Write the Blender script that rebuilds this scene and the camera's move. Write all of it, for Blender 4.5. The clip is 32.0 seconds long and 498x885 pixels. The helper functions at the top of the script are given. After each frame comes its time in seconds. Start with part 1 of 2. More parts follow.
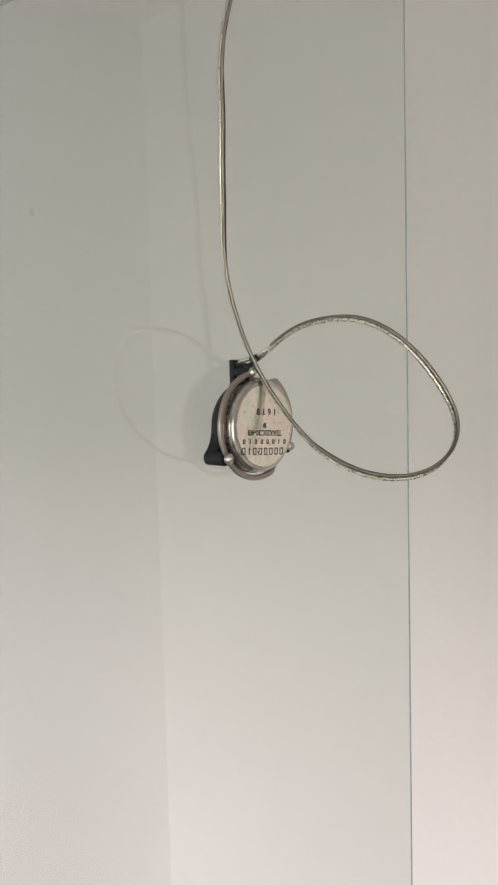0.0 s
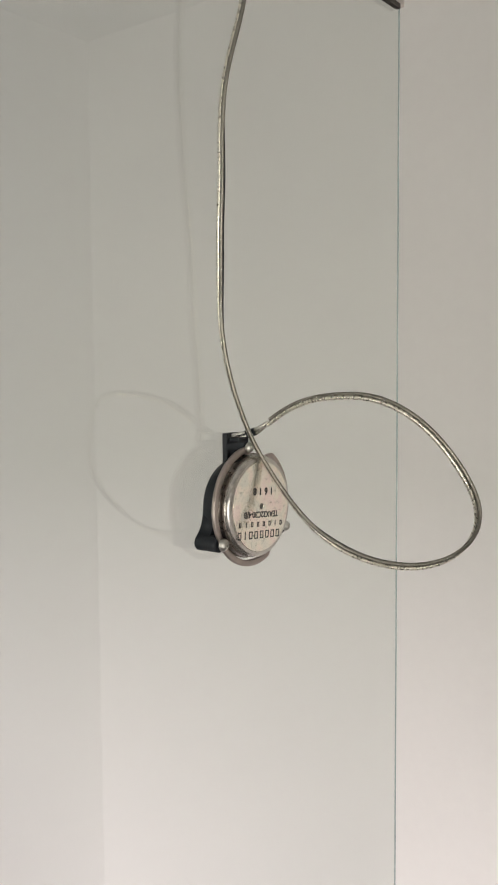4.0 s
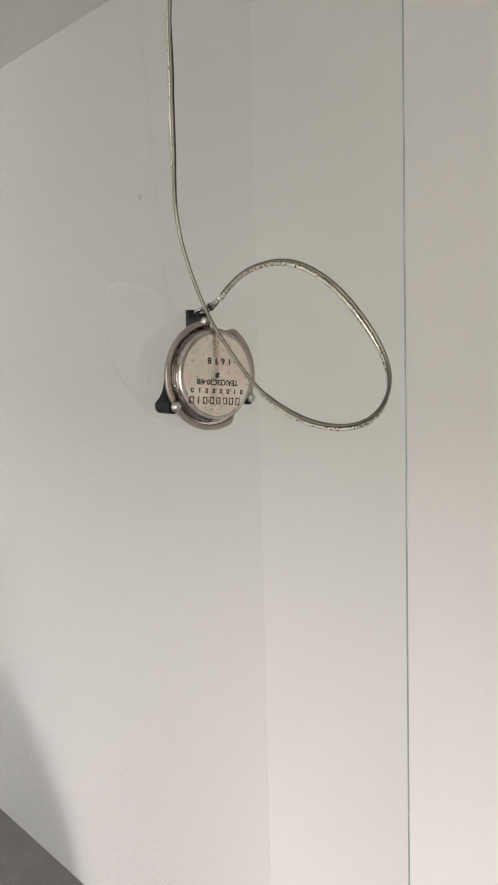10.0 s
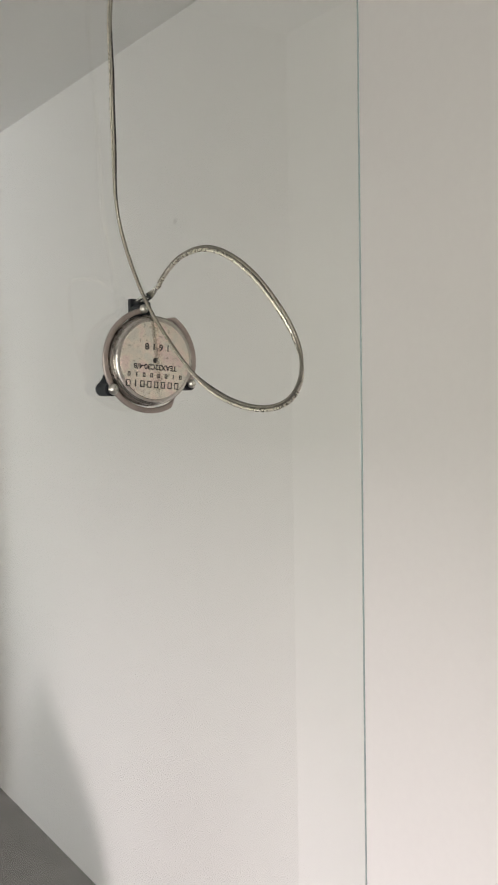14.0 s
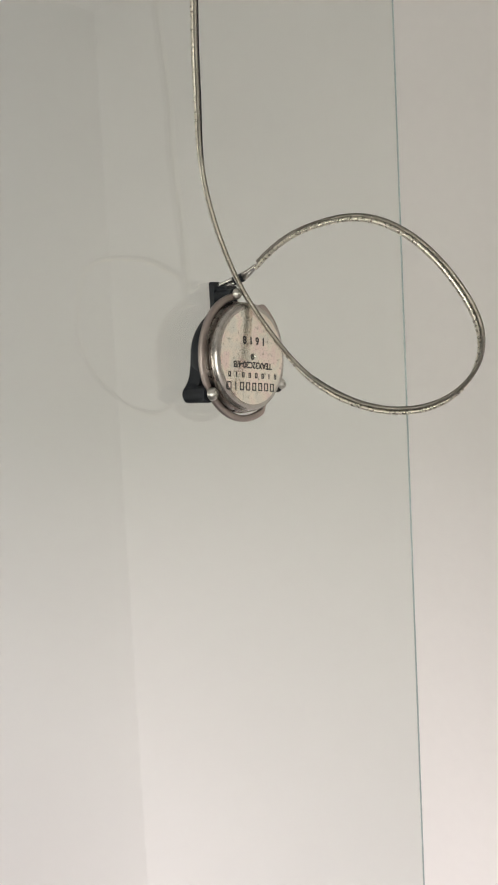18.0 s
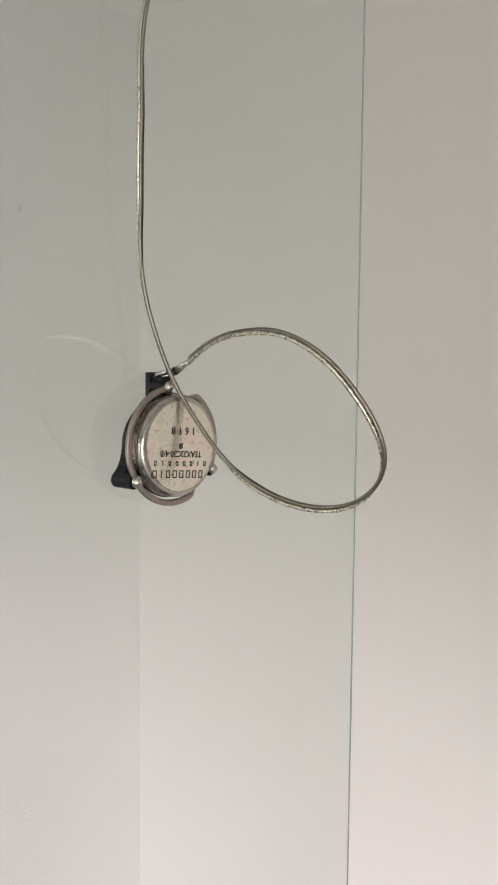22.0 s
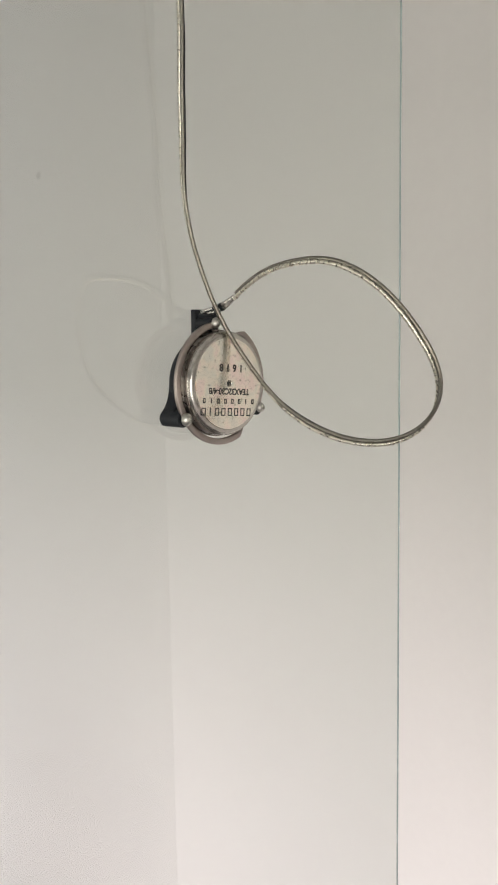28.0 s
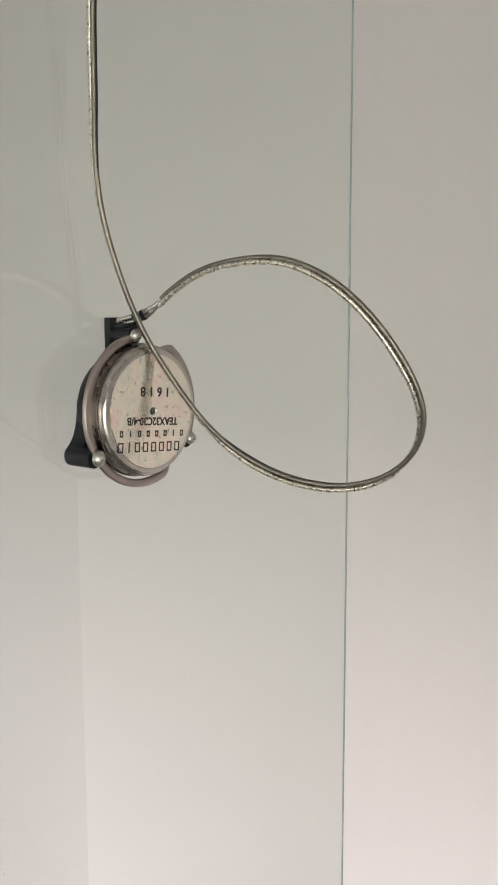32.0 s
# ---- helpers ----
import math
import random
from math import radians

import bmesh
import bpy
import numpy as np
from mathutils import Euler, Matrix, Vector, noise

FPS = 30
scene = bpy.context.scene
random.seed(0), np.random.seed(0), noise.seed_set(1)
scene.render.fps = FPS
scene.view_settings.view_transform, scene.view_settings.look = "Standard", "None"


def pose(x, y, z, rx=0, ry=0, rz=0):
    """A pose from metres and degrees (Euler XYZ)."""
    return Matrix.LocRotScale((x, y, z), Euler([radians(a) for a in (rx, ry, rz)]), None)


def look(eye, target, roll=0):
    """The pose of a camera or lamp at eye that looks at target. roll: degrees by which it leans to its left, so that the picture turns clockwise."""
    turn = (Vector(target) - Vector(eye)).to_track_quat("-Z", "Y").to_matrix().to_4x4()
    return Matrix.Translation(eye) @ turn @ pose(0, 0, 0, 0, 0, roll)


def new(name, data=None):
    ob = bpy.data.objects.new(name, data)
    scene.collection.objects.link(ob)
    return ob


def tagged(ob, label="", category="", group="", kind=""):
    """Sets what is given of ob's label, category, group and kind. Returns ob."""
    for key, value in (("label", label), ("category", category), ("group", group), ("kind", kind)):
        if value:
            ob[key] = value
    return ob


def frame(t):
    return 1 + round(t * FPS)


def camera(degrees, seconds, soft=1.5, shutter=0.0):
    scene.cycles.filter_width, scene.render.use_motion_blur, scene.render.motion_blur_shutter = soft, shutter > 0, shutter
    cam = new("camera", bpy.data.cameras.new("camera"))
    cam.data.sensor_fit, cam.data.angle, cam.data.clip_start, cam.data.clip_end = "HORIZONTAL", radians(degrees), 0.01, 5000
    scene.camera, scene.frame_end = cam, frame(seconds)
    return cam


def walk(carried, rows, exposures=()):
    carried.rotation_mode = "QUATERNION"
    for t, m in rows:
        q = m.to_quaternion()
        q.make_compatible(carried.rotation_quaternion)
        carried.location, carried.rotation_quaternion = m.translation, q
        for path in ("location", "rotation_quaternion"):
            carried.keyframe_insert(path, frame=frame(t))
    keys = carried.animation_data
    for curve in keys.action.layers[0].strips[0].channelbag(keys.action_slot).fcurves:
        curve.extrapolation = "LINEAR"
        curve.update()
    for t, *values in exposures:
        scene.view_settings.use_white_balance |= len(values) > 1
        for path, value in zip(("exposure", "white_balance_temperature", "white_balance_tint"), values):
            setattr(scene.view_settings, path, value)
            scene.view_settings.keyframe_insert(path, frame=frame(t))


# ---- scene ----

# camera
PATH = [
    (0.0, -0.3650, -0.3371, 1.6511, 84.569, 1.462, -48.000),
    (0.5, -0.3554, -0.3515, 1.6466, 84.471, 1.636, -48.148),
    (1.0, -0.3482, -0.3565, 1.6462, 84.150, 1.430, -47.379),
    (1.5, -0.3496, -0.3436, 1.6452, 83.743, 1.186, -47.439),
    (2.0, -0.3570, -0.3279, 1.6438, 83.572, 0.970, -48.269),
    (2.5, -0.3549, -0.3101, 1.6501, 85.010, 0.976, -49.593),
    (3.0, -0.3481, -0.2865, 1.6531, 86.986, 0.965, -50.888),
    (3.5, -0.3462, -0.2848, 1.6791, 86.258, 0.468, -51.373),
    (5.5, -0.3744, -0.2749, 1.6692, 85.065, 0.976, -54.673),
    (6.0, -0.3623, -0.2920, 1.6632, 86.050, -0.046, -52.334),
    (6.5, -0.3511, -0.3208, 1.6618, 85.807, -0.930, -48.658),
    (7.0, -0.3357, -0.3220, 1.6522, 85.559, -0.472, -46.544),
    (7.5, -0.3211, -0.3407, 1.6478, 85.043, 0.327, -45.207),
    (8.0, -0.3199, -0.3526, 1.6435, 85.010, 0.027, -45.718),
    (8.5, -0.3043, -0.3630, 1.6365, 84.700, 0.029, -44.148),
    (9.0, -0.2942, -0.3801, 1.6348, 84.515, 0.503, -41.818),
    (9.5, -0.2938, -0.3978, 1.6299, 84.862, 0.952, -40.161),
    (10.0, -0.2933, -0.4089, 1.6267, 84.184, 1.429, -38.946),
    (10.5, -0.2775, -0.4093, 1.6192, 83.176, 1.755, -37.559),
    (11.0, -0.2791, -0.4126, 1.6118, 82.825, 1.992, -37.680),
    (11.5, -0.2731, -0.4153, 1.6091, 82.769, 1.547, -36.156),
    (12.0, -0.2825, -0.4194, 1.5998, 83.879, 1.313, -36.814),
    (12.5, -0.2768, -0.4314, 1.6000, 84.733, 0.183, -36.540),
    (13.0, -0.2710, -0.4466, 1.6011, 85.621, 0.885, -37.620),
    (13.5, -0.2591, -0.4545, 1.5977, 85.520, 0.675, -37.674),
    (14.0, -0.2523, -0.4672, 1.6008, 86.161, 1.048, -35.212),
    (14.5, -0.2463, -0.4635, 1.5978, 86.564, 1.091, -33.479),
    (15.0, -0.2501, -0.4504, 1.5975, 86.190, 1.307, -31.963),
    (15.5, -0.2668, -0.4253, 1.5952, 85.442, 1.406, -31.531),
    (17.5, -0.3021, -0.3080, 1.6014, 85.819, 2.353, -45.321),
    (18.0, -0.3241, -0.2841, 1.6084, 85.350, 2.853, -50.417),
    (18.5, -0.3290, -0.2739, 1.6145, 84.968, 2.711, -53.838),
    (19.0, -0.3251, -0.2766, 1.6241, 86.140, 1.671, -54.196),
    (19.5, -0.3319, -0.2850, 1.6442, 85.140, 0.588, -54.325),
    (20.0, -0.3363, -0.2978, 1.6556, 86.105, 0.362, -53.378),
    (20.5, -0.3336, -0.3075, 1.6634, 86.211, -0.132, -52.252),
    (21.0, -0.3202, -0.3159, 1.6604, 85.729, -0.386, -50.819),
    (21.5, -0.3097, -0.3169, 1.6602, 84.736, -0.709, -49.763),
    (22.0, -0.3029, -0.3385, 1.6556, 84.852, -0.516, -47.708),
    (22.5, -0.3131, -0.3610, 1.6565, 84.615, -0.282, -47.314),
    (23.0, -0.3155, -0.3842, 1.6514, 84.930, 0.171, -45.817),
    (23.5, -0.3149, -0.4099, 1.6528, 84.616, 0.321, -44.438),
    (24.0, -0.3119, -0.4213, 1.6506, 84.741, 0.216, -43.581),
    (24.5, -0.3013, -0.4284, 1.6485, 84.741, 0.365, -42.336),
    (26.5, -0.2955, -0.3762, 1.6424, 83.475, 0.588, -43.528),
    (27.0, -0.3040, -0.3668, 1.6411, 83.289, 0.716, -44.889),
    (27.5, -0.3091, -0.3466, 1.6402, 83.365, 0.803, -45.908),
    (28.0, -0.3095, -0.3254, 1.6385, 83.007, 0.904, -46.564),
    (28.5, -0.3107, -0.3090, 1.6378, 82.694, 1.030, -47.377),
    (29.0, -0.3156, -0.2945, 1.6361, 82.603, 0.697, -49.032),
    (29.5, -0.3156, -0.2860, 1.6438, 82.285, 0.877, -50.326),
    (30.0, -0.3102, -0.2828, 1.6478, 83.239, 0.583, -50.907),
    (30.5, -0.2959, -0.2780, 1.6554, 83.287, -0.107, -51.595),
    (31.0, -0.2796, -0.2735, 1.6530, 83.113, -0.174, -51.968),
    (31.5, -0.2614, -0.2634, 1.6508, 82.153, -0.282, -52.484),
    (32.0, -0.2498, -0.2605, 1.6494, 82.135, 0.143, -52.060),
]
EXPOSURES = [(0.0, -0.11), (3.5, -0.07), (6.0, -0.08), (9.0, -0.11), (10.0, -0.08), (12.0, -0.06), (14.0, -0.05), (15.5, 0.0), (18.0, 0.0), (19.5, -0.05), (20.5, -0.08), (24.0, -0.12), (27.0, -0.05), (29.0, -0.02), (31.0, -0.04), (32.0, -0.13)]
cam = camera(30.905, 32.0, soft=1.8, shutter=0.3)
walk(cam, [(t, pose(x, y, z, rx, ry, rz)) for t, x, y, z, rx, ry, rz in PATH], EXPOSURES)

# world, lights, exposure
scene.view_settings.exposure = 0.0
world = bpy.data.worlds.new("sky")
scene.world = world
world.use_nodes = True
wn = world.node_tree.nodes
sky = wn.new("ShaderNodeTexSky")
sky.sky_type, sky.sun_disc, sky.sun_elevation, sky.sun_rotation = "NISHITA", False, radians(40), radians(250)
world.node_tree.links.new(sky.outputs[0], wn["Background"].inputs[0])
wn["Background"].inputs[1].default_value = 0.08


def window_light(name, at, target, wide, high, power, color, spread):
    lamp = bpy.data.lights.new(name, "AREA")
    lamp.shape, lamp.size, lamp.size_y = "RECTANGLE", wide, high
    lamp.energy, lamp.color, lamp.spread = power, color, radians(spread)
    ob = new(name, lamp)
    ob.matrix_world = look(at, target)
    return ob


window_light("window_lamp", (-2.86, 0.7, 1.35), (0.9, -0.1, 1.0), 1.4, 1.1, 10.2, (0.985, 0.955, 0.875), 125)
# added narrow beam that brightens the recess wall mirrored in the pane
window_light("window_lamp", (-2.86, -0.8, 1.35), (1.24, -1.75, 1.7), 0.75, 1.1, 3.2, (0.985, 0.955, 0.89), 48)
window_light("window_lamp", (-1.5, -1.41, 1.35), (0.0, 3.0, 0.9), 1.3, 1.1, 17, (0.985, 0.957, 0.89), 150)
window_light("window_lamp", (-2.86, 4.1, 1.35), (0.9, 4.9, 1.4), 1.2, 1.1, 44, (0.965, 0.96, 0.985), 110)
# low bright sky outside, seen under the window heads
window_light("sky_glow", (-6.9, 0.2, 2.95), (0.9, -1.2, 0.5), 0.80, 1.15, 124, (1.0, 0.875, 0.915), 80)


# materials
def material(name, color, rough=0.5, metal=0.0, vary=0.06, size=40.0, bump=0.0, bump_size=200.0, coarse=3.0, spec=0.5, stretch=(1, 1, 1), rough_vary=0.08):
    m = bpy.data.materials.new(name)
    m.use_nodes = True
    n, l = m.node_tree.nodes, m.node_tree.links
    b = n["Principled BSDF"]
    b.inputs["Metallic"].default_value = metal
    b.inputs["Specular IOR Level"].default_value = spec
    tc = n.new("ShaderNodeTexCoord")
    mp = n.new("ShaderNodeMapping")
    mp.inputs["Scale"].default_value = stretch
    l.new(tc.outputs["Object"], mp.inputs["Vector"])
    fine, wide = n.new("ShaderNodeTexNoise"), n.new("ShaderNodeTexNoise")
    fine.inputs["Scale"].default_value, wide.inputs["Scale"].default_value = size, coarse
    fine.inputs["Detail"].default_value, wide.inputs["Detail"].default_value = 5, 3
    add = n.new("ShaderNodeMath")
    add.operation = "ADD"
    for k, tex in enumerate((fine, wide)):
        l.new(mp.outputs[0], tex.inputs["Vector"])
        l.new(tex.outputs["Fac"], add.inputs[k])
    ramp = n.new("ShaderNodeMapRange")
    ramp.inputs["From Min"].default_value, ramp.inputs["From Max"].default_value = 0.6, 1.4
    ramp.inputs["To Min"].default_value, ramp.inputs["To Max"].default_value = 1 - vary, 1 + vary
    l.new(add.outputs[0], ramp.inputs["Value"])
    mul = n.new("ShaderNodeVectorMath")
    mul.operation = "SCALE"
    mul.inputs[0].default_value = color
    l.new(ramp.outputs[0], mul.inputs["Scale"])
    l.new(mul.outputs[0], b.inputs["Base Color"])
    rr = n.new("ShaderNodeMapRange")
    rr.inputs["To Min"].default_value, rr.inputs["To Max"].default_value = max(0.02, rough - rough_vary), min(1, rough + rough_vary)
    l.new(fine.outputs["Fac"], rr.inputs["Value"])
    l.new(rr.outputs[0], b.inputs["Roughness"])
    if bump:
        bt = n.new("ShaderNodeTexNoise")
        bt.inputs["Scale"].default_value, bt.inputs["Detail"].default_value = bump_size, 4
        l.new(mp.outputs[0], bt.inputs["Vector"])
        bp = n.new("ShaderNodeBump")
        bp.inputs["Strength"].default_value, bp.inputs["Distance"].default_value = bump, 0.001
        l.new(bt.outputs["Fac"], bp.inputs["Height"])
        l.new(bp.outputs[0], b.inputs["Normal"])
    return m


def glassy(name, color, ior=1.5, rough=0.0):
    m = bpy.data.materials.new(name)
    m.use_nodes = True
    b = m.node_tree.nodes["Principled BSDF"]
    b.inputs["Base Color"].default_value = (*color, 1)
    b.inputs["Transmission Weight"].default_value = 1
    b.inputs["IOR"].default_value, b.inputs["Roughness"].default_value = ior, rough
    return m


PAINT = material("white_wall_paint", (0.80, 0.785, 0.755), 0.62, vary=0.015, size=60, bump=0.12, bump_size=400, coarse=1.2)
CEILING = material("ceiling_paint", (0.80, 0.795, 0.78), 0.75, vary=0.015, size=60, bump=0.1, bump_size=300, coarse=0.8)
FLOOR = material("grey_floor", (0.128, 0.125, 0.117), 0.55, vary=0.42, size=14, bump=0.02, bump_size=60, coarse=3.2)
DOOR = material("cream_door_paint", (0.85, 0.825, 0.765), 0.45, vary=0.02, size=30, bump=0.06, bump_size=250, coarse=1.0)
MARK = material("grey_scuff", (0.66, 0.645, 0.615), 0.6, vary=0.08, size=120)
HINGE = material("dull_hinge_metal", (0.52, 0.50, 0.47), 0.4, 0.8)
PANE = glassy("clear_pane", (0.94, 0.966, 0.954), 1.72)
PANE_EDGE = material("green_glass_edge", (0.25, 0.322, 0.314), 0.25, vary=0.08, size=60, coarse=6)
RAIL = material("satin_rail_metal", (0.62, 0.57, 0.55), 0.38, 0.9, vary=0.04, size=300, stretch=(0.1, 1, 1))
DARK_STRIP = material("dark_brown", (0.035, 0.028, 0.024), 0.7, vary=0.15, size=300)
BLACK = material("black_moulded_plastic", (0.010, 0.012, 0.015), 0.5, spec=0.3, vary=0.15, size=500, bump=0.1, bump_size=1500)
STEEL = material("polished_can_metal", (0.50, 0.475, 0.44), 0.24, 1.0, vary=0.20, size=420, coarse=120, rough_vary=0.08, bump=0.08, bump_size=700)
SPRING = material("spring_metal", (0.43, 0.375, 0.345), 0.42, 1.0, vary=0.12, size=500, coarse=90, bump=0.06, bump_size=900)
MAGNET = material("dull_magnet_metal", (0.07, 0.06, 0.055), 0.45, 1.0, vary=0.2, size=500, coarse=120)
# brown stands in for dark reflections on the cup's side
DIM_SIDE = material("dimmed_side_metal", (0.25, 0.215, 0.19), 0.28, 1.0, vary=0.3, size=300, coarse=110, bump=0.05, bump_size=600)
SCREW = material("bright_screw_metal", (0.56, 0.55, 0.51), 0.32, 1.0, vary=0.2, size=700, bump=0.1, bump_size=1200)
INK = material("black_print_ink", (0.012, 0.011, 0.012), 0.5, vary=0.2, size=900)
SOLDER = material("tinned_lead", (0.66, 0.65, 0.62), 0.25, 1.0, vary=0.1, size=900, bump=0.2, bump_size=1500)
COPPER = material("silvery_strands", (0.82, 0.79, 0.70), 0.28, 1.0, vary=0.2, size=700, coarse=140, bump=0.09, bump_size=900)
TINNED = material("dull_strands", (0.29, 0.275, 0.238), 0.38, 1.0, vary=0.2, size=700, coarse=140, bump=0.09, bump_size=900)
JACKET = glassy("clear_jacket", (0.86, 0.85, 0.825), 1.30, 0.14)


def face_material():
    """Plated face with blotchy pink and cream patches and small dark flecks."""
    m = material("plated_face", (0.66, 0.60, 0.54), 0.17, 0.80, vary=0.05, size=500, bump=0.07, bump_size=700)
    n, l = m.node_tree.nodes, m.node_tree.links
    b = n["Principled BSDF"]
    tc = n.new("ShaderNodeTexCoord")
    patch, fleck = n.new("ShaderNodeTexNoise"), n.new("ShaderNodeTexNoise")
    patch.inputs["Scale"].default_value, patch.inputs["Detail"].default_value = 150, 6
    fleck.inputs["Scale"].default_value, fleck.inputs["Detail"].default_value = 420, 3
    r1, r2 = n.new("ShaderNodeValToRGB"), n.new("ShaderNodeValToRGB")
    r1.color_ramp.elements[0].position, r1.color_ramp.elements[0].color = 0.38, (0.87, 0.85, 0.765, 1)
    r1.color_ramp.elements[1].position, r1.color_ramp.elements[1].color = 0.62, (1.0, 0.83, 0.775, 1)
    mid = r1.color_ramp.elements.new(0.50)
    mid.color = (1.0, 0.92, 0.80, 1)
    r2.color_ramp.elements[0].position, r2.color_ramp.elements[0].color = 0.285, (0.42, 0.45, 0.41, 1)
    r2.color_ramp.elements[1].position, r2.color_ramp.elements[1].color = 0.40, (1, 1, 1, 1)
    mix = n.new("ShaderNodeMix")
    mix.data_type, mix.blend_type = "RGBA", "MULTIPLY"
    mix.inputs[0].default_value = 1.0
    for tex, r, k in ((patch, r1, 6), (fleck, r2, 7)):
        l.new(tc.outputs["Object"], tex.inputs["Vector"])
        l.new(tex.outputs["Fac"], r.inputs["Fac"])
        l.new(r.outputs["Color"], mix.inputs[k])
    l.new(mix.outputs[2], b.inputs["Base Color"])
    return m


FACE = face_material()


# mesh helpers
def part(name, bm, mat, parent=None, label="", smooth=False):
    me = bpy.data.meshes.new(name)
    bmesh.ops.recalc_face_normals(bm, faces=bm.faces)
    bm.to_mesh(me)
    bm.free()
    me.materials.append(mat)
    if smooth:
        for p in me.polygons:
            p.use_smooth = True
        me.set_sharp_from_angle(angle=radians(38))
    ob = new(name, me)
    if parent:
        ob.parent = parent
    return tagged(ob, label)


def box(x0, x1, y0, y1, z0, z1, bevel=0.0, bm=None, segments=2):
    bm = bm or bmesh.new()
    made = bmesh.ops.create_cube(bm, size=1)["verts"]
    for v in made:
        v.co = Vector(((x0 + x1) / 2 + v.co.x * (x1 - x0), (y0 + y1) / 2 + v.co.y * (y1 - y0), (z0 + z1) / 2 + v.co.z * (z1 - z0)))
    if bevel:
        edges = {e for v in made for e in v.link_edges}
        bmesh.ops.bevel(bm, geom=list(edges), offset=bevel, segments=segments, profile=0.5, affect="EDGES")
    return bm


def lathe(profile, steps=96, a0=0.0, a1=360.0, bm=None, at=(0, 0)):
    """Turns (radius, out) pairs about the axis that points out of the pane, towards -y."""
    bm = bm or bmesh.new()
    full = a1 - a0 >= 360
    rings = []
    for k in range(steps if full else steps + 1):
        a = radians(a0 + (a1 - a0) * k / steps)
        rings.append([bm.verts.new((at[0] + r * math.cos(a), -d, at[1] + r * math.sin(a))) for r, d in profile])
    n = len(rings)
    for k in range(n if full else n - 1):
        p, q = rings[k], rings[(k + 1) % n]
        for j in range(len(profile) - 1):
            bm.faces.new((p[j], p[j + 1], q[j + 1], q[j]))
    bmesh.ops.remove_doubles(bm, verts=bm.verts, dist=1e-6)
    return bm


def frames_along(pts, up):
    """A side and a normal at every point, carried along without twist."""
    out, n = [], Vector(up)
    for k, p in enumerate(pts):
        t = (pts[min(k + 1, len(pts) - 1)] - pts[max(k - 1, 0)]).normalized()
        n = (n - t * n.dot(t)).normalized()
        out.append((p, n.copy(), t.cross(n)))
    return out


def tube(frames, radius, sides=10, shift=None, bm=None, lobes=0, pitch=0.0):
    bm = bm or bmesh.new()
    rings = []
    for k, (p, n, b) in enumerate(frames):
        du, dv = shift(k) if shift else (0, 0)
        c = p + n * du + b * dv
        rings.append([bm.verts.new(c + (n * math.cos(2 * math.pi * j / sides) + b * math.sin(2 * math.pi * j / sides)) * radius * (1 + (0.05 * math.cos(lobes * (2 * math.pi * j / sides) + k * pitch) if lobes else 0))) for j in range(sides)])
    for p, q in zip(rings, rings[1:]):
        for j in range(sides):
            bm.faces.new((p[j], p[(j + 1) % sides], q[(j + 1) % sides], q[j]))
    bm.faces.new(rings[0][::-1])
    bm.faces.new(rings[-1])
    return bm


def step_between(u, a, b):
    t = min(1, max(0, (u - a) / (b - a)))
    return t * t * (3 - 2 * t)


def flat(v):
    """Squares off a cosine, for a strip with softly rounded edges."""
    return math.copysign(abs(v) ** 0.45, v)


def thing(name, at, label, category, group="", kind=""):
    ob = new(name)
    ob.location = at
    ob.empty_display_size = 0.02
    return tagged(ob, label, category, group, kind)


# the room
WALL_X, CEIL_Z, FAR_Y, BACK_Y, LEFT_X = 0.931, 2.507, 6.0, -1.446, -2.9
DOOR_Y0, DOOR_Y1, DOOR_TOP = 3.04, 3.90, 2.05
tagged(part("floor", box(LEFT_X - 0.3, WALL_X + 1.6, BACK_Y - 0.3, FAR_Y + 0.3, -0.2, 0.0), FLOOR), "smooth mid-grey concrete floor of the white room", "floor", kind="structure")
tagged(part("ceiling", box(LEFT_X - 0.3, WALL_X + 1.6, BACK_Y - 0.3, FAR_Y + 0.3, CEIL_Z, CEIL_Z + 0.2), CEILING), "plain white painted ceiling, slightly grey in shade", "ceiling", kind="structure")
w = w_east = thing("wall_east", (0, 0, 0), "long white painted plaster wall with a doorway", "wall", kind="structure")
part("wall_panel", box(WALL_X, WALL_X + 0.14, -0.42, DOOR_Y0, 0.0, CEIL_Z), PAINT, w)
part("wall_panel", box(1.238, 1.37, BACK_Y - 0.14, -0.28, 0.0, CEIL_Z), PAINT, w)
part("wall_return", box(WALL_X + 0.14, 1.238, -0.42, -0.28, 0.0, CEIL_Z), PAINT, w)
part("wall_panel", box(WALL_X, WALL_X + 0.14, DOOR_Y1, FAR_Y + 0.2, 0.0, CEIL_Z), PAINT, w)
part("wall_lintel", box(WALL_X, WALL_X + 0.14, DOOR_Y0, DOOR_Y1, DOOR_TOP, CEIL_Z), PAINT, w)
tagged(part("wall_north", box(LEFT_X - 0.2, WALL_X, FAR_Y, FAR_Y + 0.14, 0.0, CEIL_Z), PAINT), "plain white painted end wall of the room", "wall", kind="structure")
w = thing("wall_south", (0, 0, 0), "plain white painted window wall behind the viewer", "wall", kind="structure")
for x0, x1, z0, z1 in ((LEFT_X - 0.2, -2.2, 0.0, CEIL_Z), (-0.8, 1.238, 0.0, CEIL_Z), (-2.2, -0.8, 0.0, 0.75), (-2.2, -0.8, 1.95, CEIL_Z)):
    part("wall_panel", box(x0, x1, BACK_Y - 0.14, BACK_Y, z0, z1), PAINT, w)
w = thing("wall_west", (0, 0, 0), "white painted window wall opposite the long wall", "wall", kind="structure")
# unseen pier between the first two openings, added to shade the recess wall
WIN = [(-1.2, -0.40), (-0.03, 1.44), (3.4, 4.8)]
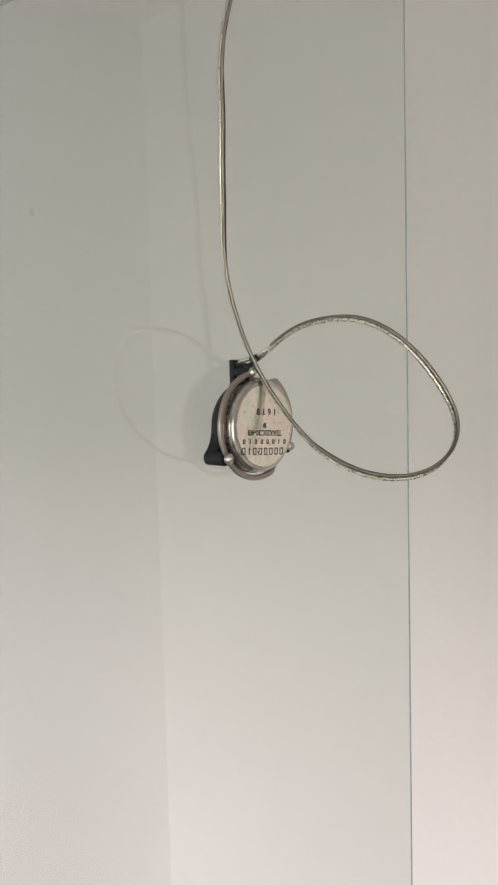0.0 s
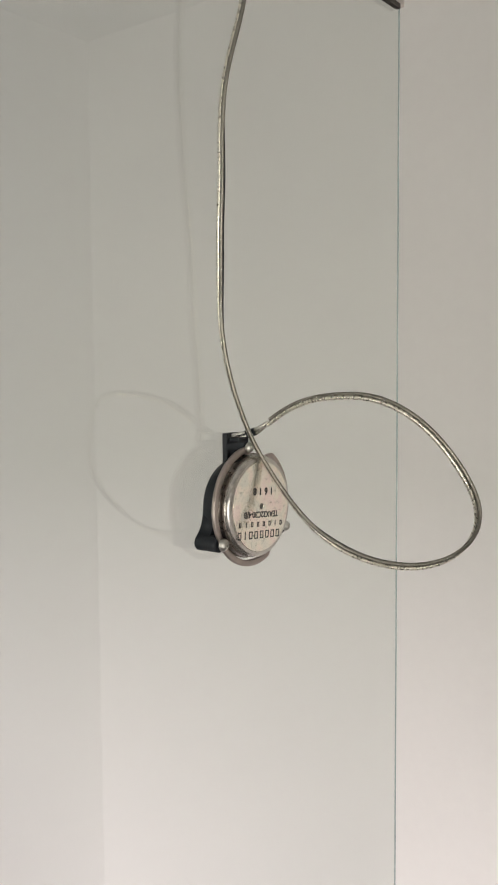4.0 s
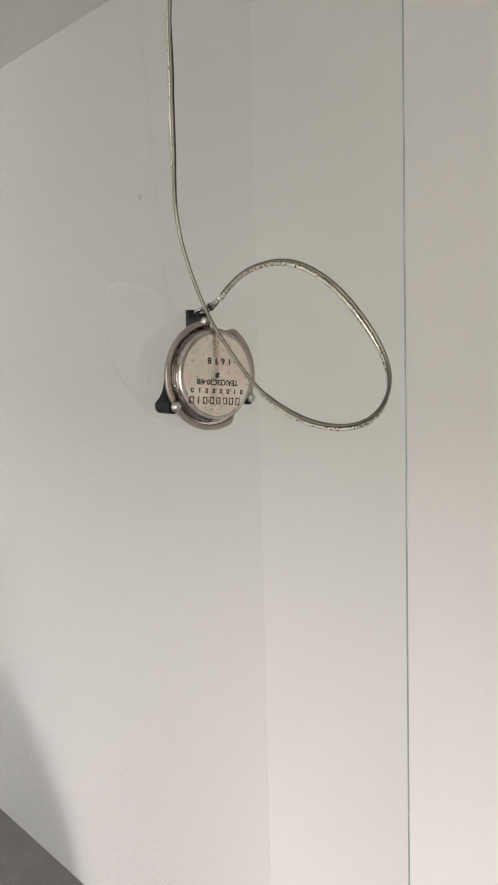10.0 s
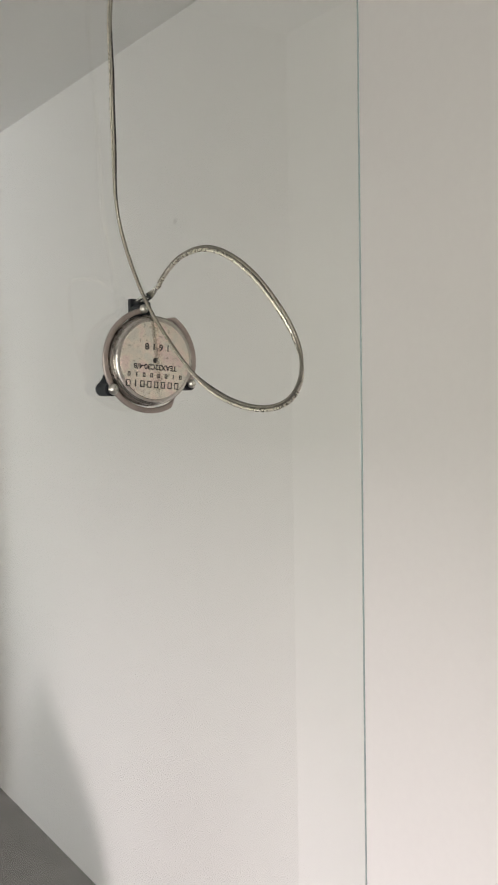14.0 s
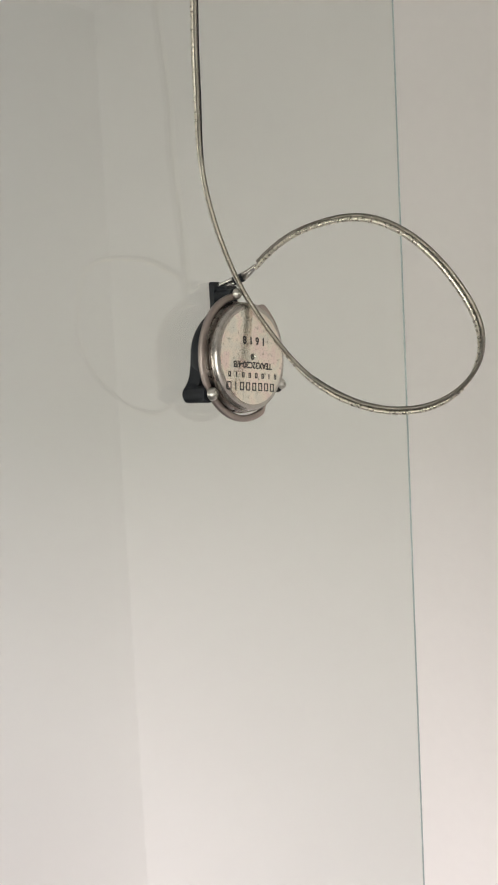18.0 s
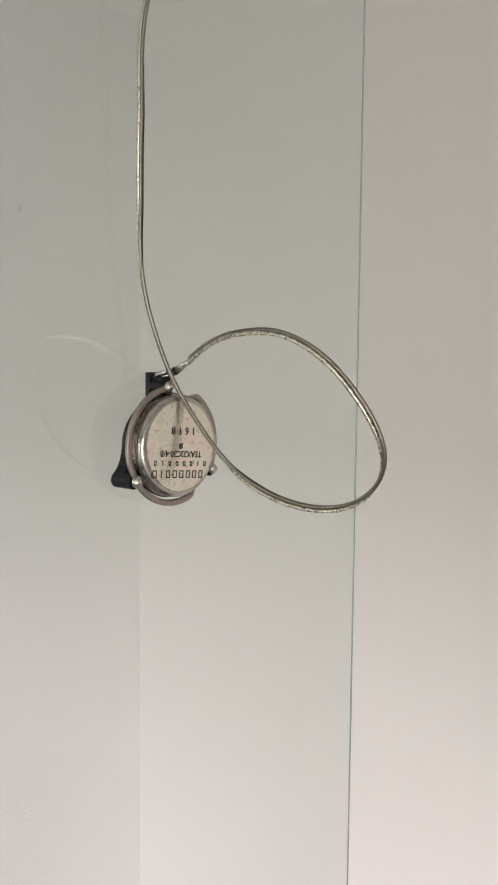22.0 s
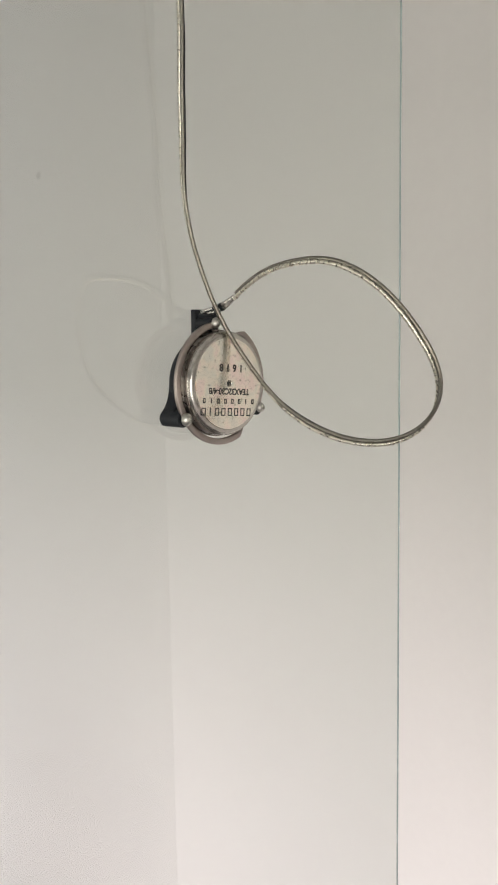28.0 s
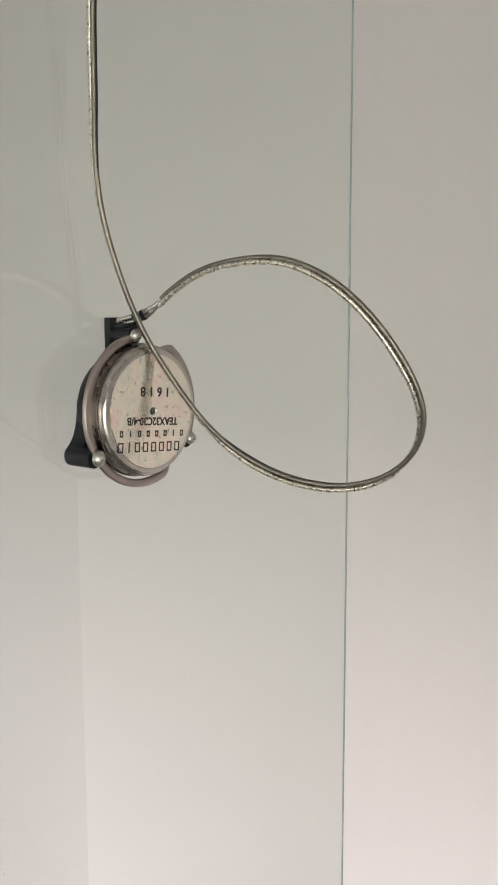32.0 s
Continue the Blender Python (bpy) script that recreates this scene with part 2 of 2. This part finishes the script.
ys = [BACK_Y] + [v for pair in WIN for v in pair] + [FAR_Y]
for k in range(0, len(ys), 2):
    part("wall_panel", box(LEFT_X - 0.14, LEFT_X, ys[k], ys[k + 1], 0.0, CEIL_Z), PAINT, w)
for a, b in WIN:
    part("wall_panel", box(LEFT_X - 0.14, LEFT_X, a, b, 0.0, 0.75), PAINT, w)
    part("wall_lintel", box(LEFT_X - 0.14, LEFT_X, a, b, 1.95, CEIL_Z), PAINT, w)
tagged(part("wall_corridor", box(WALL_X + 0.55, WALL_X + 0.69, 2.0, 5.0, 0.0, CEIL_Z), PAINT), "white wall beyond the doorway", "wall", kind="structure")
bm = bmesh.new()
ring = [bm.verts.new((WALL_X - 0.0003, 1.5206 + 0.010 * (1 + 0.25 * noise.noise((k * 0.7, 0, 3))) * math.cos(k * math.pi / 12), 2.009 + 0.009 * (1 + 0.3 * noise.noise((k * 0.6, 5, 1))) * math.sin(k * math.pi / 12))) for k in range(24)]
top = bmesh.ops.extrude_face_region(bm, geom=[bm.faces.new(ring)])["geom"]
for v in top:
    if isinstance(v, bmesh.types.BMVert):
        v.co.x += 0.0003
part("wall_mark", bm, MARK, w_east, "faint grey scuff mark")

# unseen block, added to cast the soft shadow low on the long wall
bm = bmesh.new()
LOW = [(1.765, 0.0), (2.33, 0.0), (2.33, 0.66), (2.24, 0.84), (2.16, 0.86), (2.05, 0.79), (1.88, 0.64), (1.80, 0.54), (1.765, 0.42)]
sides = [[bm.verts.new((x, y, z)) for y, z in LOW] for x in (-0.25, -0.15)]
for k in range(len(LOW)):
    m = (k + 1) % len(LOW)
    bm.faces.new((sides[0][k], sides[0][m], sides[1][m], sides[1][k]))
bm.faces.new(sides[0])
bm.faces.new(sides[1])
tagged(part("shade_block", bm, PAINT), "unseen sloping block added to shade the foot of the long wall", "wall", kind="structure")

# door frame, open leaf
d = thing("door_frame", (WALL_X, DOOR_Y0, 0), "white painted door frame set in the long wall", "door frame", kind="structure")
part("jamb", box(0.002, 0.144, 0.0, 0.03, 0.0, DOOR_TOP), PAINT, d)
part("jamb", box(0.002, 0.144, DOOR_Y1 - DOOR_Y0 - 0.03, DOOR_Y1 - DOOR_Y0, 0.0, DOOR_TOP), PAINT, d)
part("head", box(0.002, 0.144, 0.03, DOOR_Y1 - DOOR_Y0 - 0.03, DOOR_TOP - 0.03, DOOR_TOP), PAINT, d)
d = thing("door_leaf", (WALL_X + 0.0008, 3.050, 0), "cream painted flush door standing open against the wall", "door")
d.rotation_euler.z = radians(-4)
part("panel", box(-0.80, 0.0, -0.020, 0.020, 0.006, 1.995, 0.002), DOOR, d)
for z in (0.31, 1.70):
    part("hinge", box(-0.004, 0.003, -0.0245, -0.0195, z - 0.022, z + 0.022, 0.001), HINGE, d, "small dull metal hinge knuckle")

# glass pane on its rail
EDGE_X, PANE_TOP, PANE_BOTTOM, PANE_LEFT, THICK = 0.1730, 1.915, 1.02, -0.62, 0.0025
g = thing("glass_pane", (0, 0, 0), "clear hanging glass pane with a green edge", "glass pane")
p = part("pane", box(PANE_LEFT, EDGE_X, 0.0, THICK, PANE_BOTTOM, PANE_TOP), PANE, g)
p.visible_shadow = False
# the ground end face shows green through the front
p.data.materials.append(PANE_EDGE)
for f in p.data.polygons:
    if f.normal.x > 0.9:
        f.material_index = 1
e = part("polished_edge", box(EDGE_X + 0.0001, EDGE_X + 0.0006, 0.0, THICK, PANE_BOTTOM, PANE_TOP), PANE_EDGE, g, "green-tinted polished glass edge")
e.visible_shadow = False
r = thing("hanging_rail", (0, 0, 1.909), "satin grey metal rail gripping the top of the pane", "rail")
part("bar", box(PANE_LEFT - 0.01, 0.1760, -0.0022, 0.0058, 0.0, 0.045, 0.0006), RAIL, r)
# thin dark strip along the rail's lower front edge
part("lower_strip", box(PANE_LEFT, 0.1685, -0.0034, -0.0002, -0.0034, -0.0001, 0.0004), DARK_STRIP, r, "thin dark brown strip under the rail")
for x in (-0.52, 0.02):
    rod = part("hanger_rod", lathe([(0.00001, 0), (0.003, 0), (0.003, CEIL_Z - 1.909 - 0.044), (0.00001, CEIL_Z - 1.909 - 0.044)], 16), RAIL, r)
    rod.matrix_local = Matrix.Translation((x, 0.002, 0.044)) @ Matrix.Rotation(radians(-90), 4, "X")

# exciter
Z0 = 1.614
TURN = -4.7
SIZE = 1.043
ex = thing("audio_exciter", (-0.0004, 0, Z0), "round metal sound exciter with black plastic feet stuck on the glass", "audio exciter")
ex.scale = (SIZE, SIZE * 1.09, SIZE)
part("base_ring", lathe([(0.0150, 0.0), (0.0208, 0.0), (0.0215, 0.0010), (0.0225, 0.0050), (0.0225, 0.0062), (0.0150, 0.0062), (0.0150, 0.0)]), BLACK, ex, "black plastic base ring", True)
part("magnet_ring", lathe([(0.0150, 0.0064), (0.0226, 0.0064), (0.0229, 0.0067), (0.0229, 0.0088), (0.0150, 0.0088), (0.0150, 0.0064)]), MAGNET, ex, "dark dull metal ring behind the cup", True)
# side wall of the cup; the dark room it mirrors is in its colour
side = [(0.0150, 0.0088), (0.0246, 0.0088), (0.0249, 0.0091), (0.0249, 0.0104), (0.0244, 0.0109), (0.0244, 0.0132), (0.0241, 0.0134), (0.0150, 0.0134), (0.0150, 0.0088)]
part("can_side", lathe(side, 128), DIM_SIDE, ex, "cup side wall with dark room reflections put into its brown colour", True)
can = [(0.0150, 0.0136), (0.0240, 0.0136), (0.0243, 0.0138), (0.0243, 0.0141)]
can += [(0.0243 - 0.0025 * (1 - math.cos(radians(a))), 0.0141 + 0.0025 * math.sin(radians(a))) for a in range(10, 91, 10)]
can += [(0.0213, 0.0166)]
part("can", lathe(can, 128), STEEL, ex, "polished steel cup with a rounded rim", True)
face = [(0.0213, 0.0166), (0.0211, 0.0169), (0.0016, 0.0169), (0.0014, 0.0167), (0.0014, 0.0150)]
part("face", lathe(face, 96), FACE, ex, "blotchy plated face with dark flecks", True)
# black disc puts the shade inside the hole into colour
part("hole_shade", lathe([(0.0014, 0.0152), (0.00001, 0.0152)], 24), BLACK, ex, "black disc standing in for the shade in the centre hole")
SCREWS = [98.6, 212.4, 332.6]
R = 0.0282
for k, a in enumerate(SCREWS):
    c, s = math.cos(radians(a)), math.sin(radians(a))
    if k:
        # round boss with a web that sweeps into the ring
        bm = lathe([(0.00001, 0.0), (0.0034, 0.0), (0.0038, 0.0004), (0.0038, 0.0112), (0.0034, 0.0116), (0.00001, 0.0116)], 28)
        side = []
        for q in range(9):
            u = q / 8
            side.append(((1 - u) ** 2 * -0.0004 + 2 * u * (1 - u) * -0.0064 + u * u * -0.0130, (1 - u) ** 2 * 0.0037 + 2 * u * (1 - u) * 0.0046 + u * u * 0.0146))
        outline = side + [(-0.0145, 0.0130), (-0.0145, -0.0130)] + [(x, -z) for x, z in side[::-1]]
        low = [bm.verts.new((x, -0.0001, z)) for x, z in outline]
        high = [bm.verts.new((x, -0.0068, z)) for x, z in outline]
        for q in range(len(low)):
            w_ = (q + 1) % len(low)
            bm.faces.new((low[q], low[w_], high[w_], high[q]))
        bm.faces.new(low)
        bm.faces.new(high)
        foot = part("foot", bm, BLACK, ex, "black plastic mounting foot", True)
        foot.matrix_local = Matrix.Translation((R * c, 0, R * s)) @ Matrix.Rotation(-radians(a), 4, "Y")
    head = lathe([(0.00001, 0.0), (0.0021, 0.0), (0.0025, 0.0004), (0.0025, 0.0009), (0.0019, 0.0018), (0.0009, 0.0022), (0.0008, 0.0014), (0.00001, 0.0014)], 24)
    sc = part("screw", head, SCREW, ex, "bright pan-head screw", True)
    sc.location = (R * c, -0.0126, R * s)
    if k == 1:
        sc.scale = (1.2, 1.2, 1.2)
# terminal block on the upper foot
tb = part("terminal_block", box(-0.0044, 0.0034, -0.0078, -0.0020, 0.0205, 0.0322, 0.0005), BLACK, ex, "black plastic terminal block")
part("back_plate", box(-0.0064, 0.0042, -0.0028, 0.0, 0.0175, 0.0343, 0.0004), BLACK, tb)
part("post", lathe([(0.00001, 0.0030), (0.0026, 0.0030), (0.0026, 0.0116), (0.0022, 0.0120), (0.00001, 0.0120)], 24, at=(-0.0042, 0.0279)), BLACK, tb, "", True)
for a0, a1, thin1 in ((98.6, 212.4, 0.0), (212.4, 306.0, 1.0), (332.6, 428.0, 1.0)):
    bm = bmesh.new()
    rows = []
    for k in range(61):
        u = k / 60
        a = radians(a0 + (a1 - a0) * u)
        tip = step_between(u, 0.86, 1.0) * thin1
        near = step_between(min(u, 1 - u * (1 - thin1)), 0.0, 0.16)
        r0, r1 = 0.0258 - 0.0012 * tip, 0.0288 - 0.0036 * tip
        d0, d1 = 0.0106 + 0.0004 * (1 - near), 0.0126
        c, s_ = math.cos(a), math.sin(a)
        ring = [((r0 + r1) / 2 + (r1 - r0) / 2 * flat(math.cos(q * math.pi / 8)), (d0 + d1) / 2 + (d1 - d0) / 2 * flat(math.sin(q * math.pi / 8))) for q in range(16)]
        rows.append([bm.verts.new((r * c, -d, r * s_)) for r, d in ring])
    for p, q in zip(rows, rows[1:]):
        for j in range(16):
            bm.faces.new((p[j], p[(j + 1) % 16], q[(j + 1) % 16], q[j]))
    bm.faces.new(rows[0])
    bm.faces.new(rows[-1])
    part("spring_arm", bm, SPRING, ex, "curved flat metal spring arm", True)


def lettering(name, body, size, x, z, mat, parent, squeeze=1.0, spacing=1.0):
    """Raised print on the face, upside down, starting at x, z."""
    cu = bpy.data.curves.new(name, "FONT")
    cu.body, cu.size, cu.extrude, cu.offset, cu.space_character = body, size, 0.00002, size * 0.026, spacing
    tmp = new("tmp", cu)
    bpy.context.view_layer.update()
    me = bpy.data.meshes.new_from_object(tmp.evaluated_get(bpy.context.evaluated_depsgraph_get()))
    bpy.data.objects.remove(tmp)
    me.materials.clear()
    me.materials.append(mat)
    ob = new(name, me)
    ob.parent = parent
    base = Matrix(((-1, 0, 0, x), (0, 0, -1, -0.01694), (0, -1, 0, z), (0, 0, 0, 1)))
    ob.matrix_local = Matrix.Rotation(radians(-TURN), 4, "Y") @ base @ Matrix.Diagonal((squeeze, 1, 1, 1))
    return ob


lettering("printed_code", "TEAX32C30-4/B", 0.0040, 0.0133, -0.0024, INK, ex, 0.965)
lettering("printed_date", "1618", 0.0047, 0.0085, 0.0087, INK, ex, 1.05, 1.75)


def printed_shapes(count, x0, x1, z, high, wide, stroke, thin, mat, parent):
    """A line of plain printed shapes: hollow oblongs, and single bars at the places in thin."""
    step = (x1 - x0) / count
    for k in range(count):
        m = x0 + step * (k + 0.5)
        if k in thin:
            bm = box(m - stroke * 0.55, m + stroke * 0.55, -0.01697, -0.01692, z, z + high)
        else:
            bm = box(m - wide / 2, m - wide / 2 + stroke, -0.01697, -0.01692, z, z + high)
            box(m + wide / 2 - stroke, m + wide / 2, -0.01697, -0.01692, z, z + high, bm=bm)
            for low in (z, z + high - stroke):
                box(m - wide / 2 + stroke, m + wide / 2 - stroke, -0.01697, -0.01692, low, low + stroke, bm=bm)
        shape = part("printed_shape", bm, mat, parent)
        shape.matrix_local = Matrix.Rotation(radians(-TURN), 4, "Y")


printed_shapes(8, -0.0180, 0.0157, -0.0150, 0.0036, 0.0026, 0.0005, (1,), INK, ex)
printed_shapes(8, -0.0180, 0.0182, -0.0094, 0.0023, 0.0016, 0.0005, (1, 6), INK, ex)

# twin cable
CABLE = [
    (-0.0003, -0.0227, 1.6548),
    (-0.0008, -0.0324, 1.6610),
    (-0.0022, -0.0457, 1.6667),
    (-0.0046, -0.0638, 1.6688),
    (-0.0053, -0.0860, 1.6694),
    (0.0037, -0.1050, 1.6578),
    (0.0125, -0.1192, 1.6362),
    (0.0211, -0.1246, 1.6171),
    (0.0293, -0.1150, 1.5998),
    (0.0332, -0.0963, 1.5878),
    (0.0294, -0.0748, 1.5853),
    (0.0212, -0.0555, 1.5911),
    (0.0128, -0.0389, 1.6036),
    (0.0058, -0.0271, 1.6221),
    (-0.0031, -0.0174, 1.6426),
    (-0.0091, -0.0114, 1.6643),
    (-0.0150, -0.0085, 1.6866),
    (-0.0179, -0.0081, 1.7070),
    (-0.0173, -0.0082, 1.7284),
    (-0.0186, -0.0092, 1.7504),
    (-0.0192, -0.0113, 1.7723),
    (-0.0202, -0.0117, 1.7940),
    (-0.0197, -0.0136, 1.8158),
    (-0.0155, -0.0175, 1.8355),
    (-0.0123, -0.0194, 1.8494),
    (-0.0112, -0.0199, 1.8584),
]


def bspline(ctrl, steps):
    """Clamped uniform cubic B-spline over a cage of control points."""
    n = len(ctrl)
    kn = [0.0] * 3 + [k / (n - 3) for k in range(n - 2)] + [1.0] * 3
    out = []
    for m in range(steps + 1):
        u = min(m / steps, 1 - 1e-9)
        i = min(int(u * (n - 3)), n - 4) + 3
        d = [Vector(ctrl[i - 3 + j]) for j in range(4)]
        for r in range(1, 4):
            for j in range(3, r - 1, -1):
                lo = kn[i - 3 + j]
                w = (u - lo) / (kn[i + 1 + j - r] - lo)
                d[j] = d[j - 1] * (1 - w) + d[j] * w
        out.append(d[3])
    return out


def shape_cable():
    pts = bspline(CABLE, 900)
    # on upwards to the rail
    end, way = pts[-1], (pts[-1] - pts[-4]).normalized()
    pts += bspline([end + way * 0.004, end + way * 0.02, (0.004, -0.026, 1.925), (0.012, -0.018, 1.958), (0.018, -0.006, 1.968), (0.024, 0.002, 1.9605)], 110)
    view = Vector((0.74, 0.66, -0.08)).normalized()
    fr = []
    for k, p in enumerate(pts):
        t = (pts[min(k + 1, len(pts) - 1)] - pts[max(k - 1, 0)]).normalized()
        flat = t.cross(view).normalized()
        u = k / 900
        # the flat cable turns over at the tip of the loop and on edge where it crosses the can
        turn = radians(35) * (1 - step_between(u, 0.04, 0.22)) + radians(180) * (1 - step_between(u, 0.18, 0.40)) + radians(80) * step_between(u, 0.40, 0.52) - radians(38) * step_between(u, 0.62, 0.78)
        deep = flat.cross(t).normalized()
        n = flat * math.cos(turn) + deep * math.sin(turn)
        fr.append((p, n, t.cross(n)))
    ob = thing("speaker_cable", pts[0], "clear flat twin speaker cable looping out from the exciter", "cable")
    back = Matrix.Translation(-Vector(pts[0]))
    half = 0.00088
    for sign in (1, -1):
        for name, rad, mat, lab in (("jacket", 0.0010, JACKET, "clear plastic jacket"), ("core", 0.00074, COPPER if sign > 0 else TINNED, "silvery stranded wire core" if sign > 0 else "dull dark stranded wire core")):
            o = part(name, tube(fr[0 if sign > 0 else 3:], rad, 14 if name == "jacket" else 28, lambda k: (sign * half, 0), None, 0 if name == "jacket" else 9, 1.2), mat, None, lab, True)
            o.parent, o.matrix_parent_inverse = ob, back
            if name == "jacket":
                o.visible_shadow = False
    # dark line along the edge of the duller wire, on two stretches only
    for a, b in ((335, 425), (618, 780)):
        def sunk(k, n=b - a):
            out = 0.00074 + 0.00030 * min(1, 4 * min(k, n - k) / n)
            return -half - out * 0.72, -out * 0.69
        o = part("dark_line", tube(fr[a:b + 1], 0.00036, 10, sunk), BLACK, None, "thin black line along the cable edge", True)
        o.parent, o.matrix_parent_inverse = ob, back
    blob = bmesh.new()
    bmesh.ops.create_icosphere(blob, subdivisions=3, radius=0.0016)
    for v in blob.verts:
        v.co = Vector((v.co.x * 1.2, v.co.y * 1.7, v.co.z * 0.6)) * (1 + 0.25 * noise.noise(v.co * 900)) + Vector((-0.0026 * SIZE, -0.0044 * SIZE, Z0 + 0.0326 * SIZE))
    o = part("solder_joint", blob, SOLDER, None, "lumpy bright solder joint", True)
    o.parent, o.matrix_parent_inverse = ob, back
    # bared ends soldered to the terminal block
    for dx, dz in ((0.0, 0.0), (0.0016, -0.0015)):
        bare = bspline([(x * SIZE, y * SIZE, Z0 + z * SIZE) for x, y, z in ((-0.0034 + dx, -0.0030, 0.0328 + dz), (-0.0032 + dx, -0.0075, 0.0338 + dz), (-0.0018 + dx, -0.0130, 0.0352 + dz), (-0.0012 + dx * 0.5, -0.0180, 0.0369 + dz))] + [tuple(fr[1][0])], 24)
        o = part("bare_lead", tube(frames_along(bare, (1, 0, 0)), 0.00105, 12), SOLDER, None, "bare tinned wire end", True)
        o.parent, o.matrix_parent_inverse = ob, back
        # two dark bands round the lead
        for at in (9, 14):
            dark_band = part("dark_band", tube(frames_along(bare[at:at + 3], (1, 0, 0)), 0.00122, 12), BLACK, None, "small dark band round the lead", True)
            dark_band.parent, dark_band.matrix_parent_inverse = ob, back
    # split end of the jacket, peeled away from the leads
    flap = bmesh.new()
    p, n, b = fr[6]
    t = (fr[8][0] - fr[4][0]).normalized()
    tip = [p - t * 0.0030 + Vector((0.0008, 0.0002, -0.0022)), p + t * 0.006 + Vector((0.0, 0.0, -0.0012)), p + t * 0.002 + Vector((0.0, 0.0, 0.0002))]
    low = [flap.verts.new(v + Vector((0.0005, 0.0004, 0))) for v in tip]
    high = [flap.verts.new(v - Vector((0.0005, 0.0004, 0))) for v in tip]
    flap.faces.new(low)
    flap.faces.new(high)
    for k in range(3):
        flap.faces.new((low[k], low[(k + 1) % 3], high[(k + 1) % 3], high[k]))
    o = part("jacket_flap", flap, TINNED, None, "frayed grey jacket end")
    o.parent, o.matrix_parent_inverse = ob, back
    return ob


shape_cable()
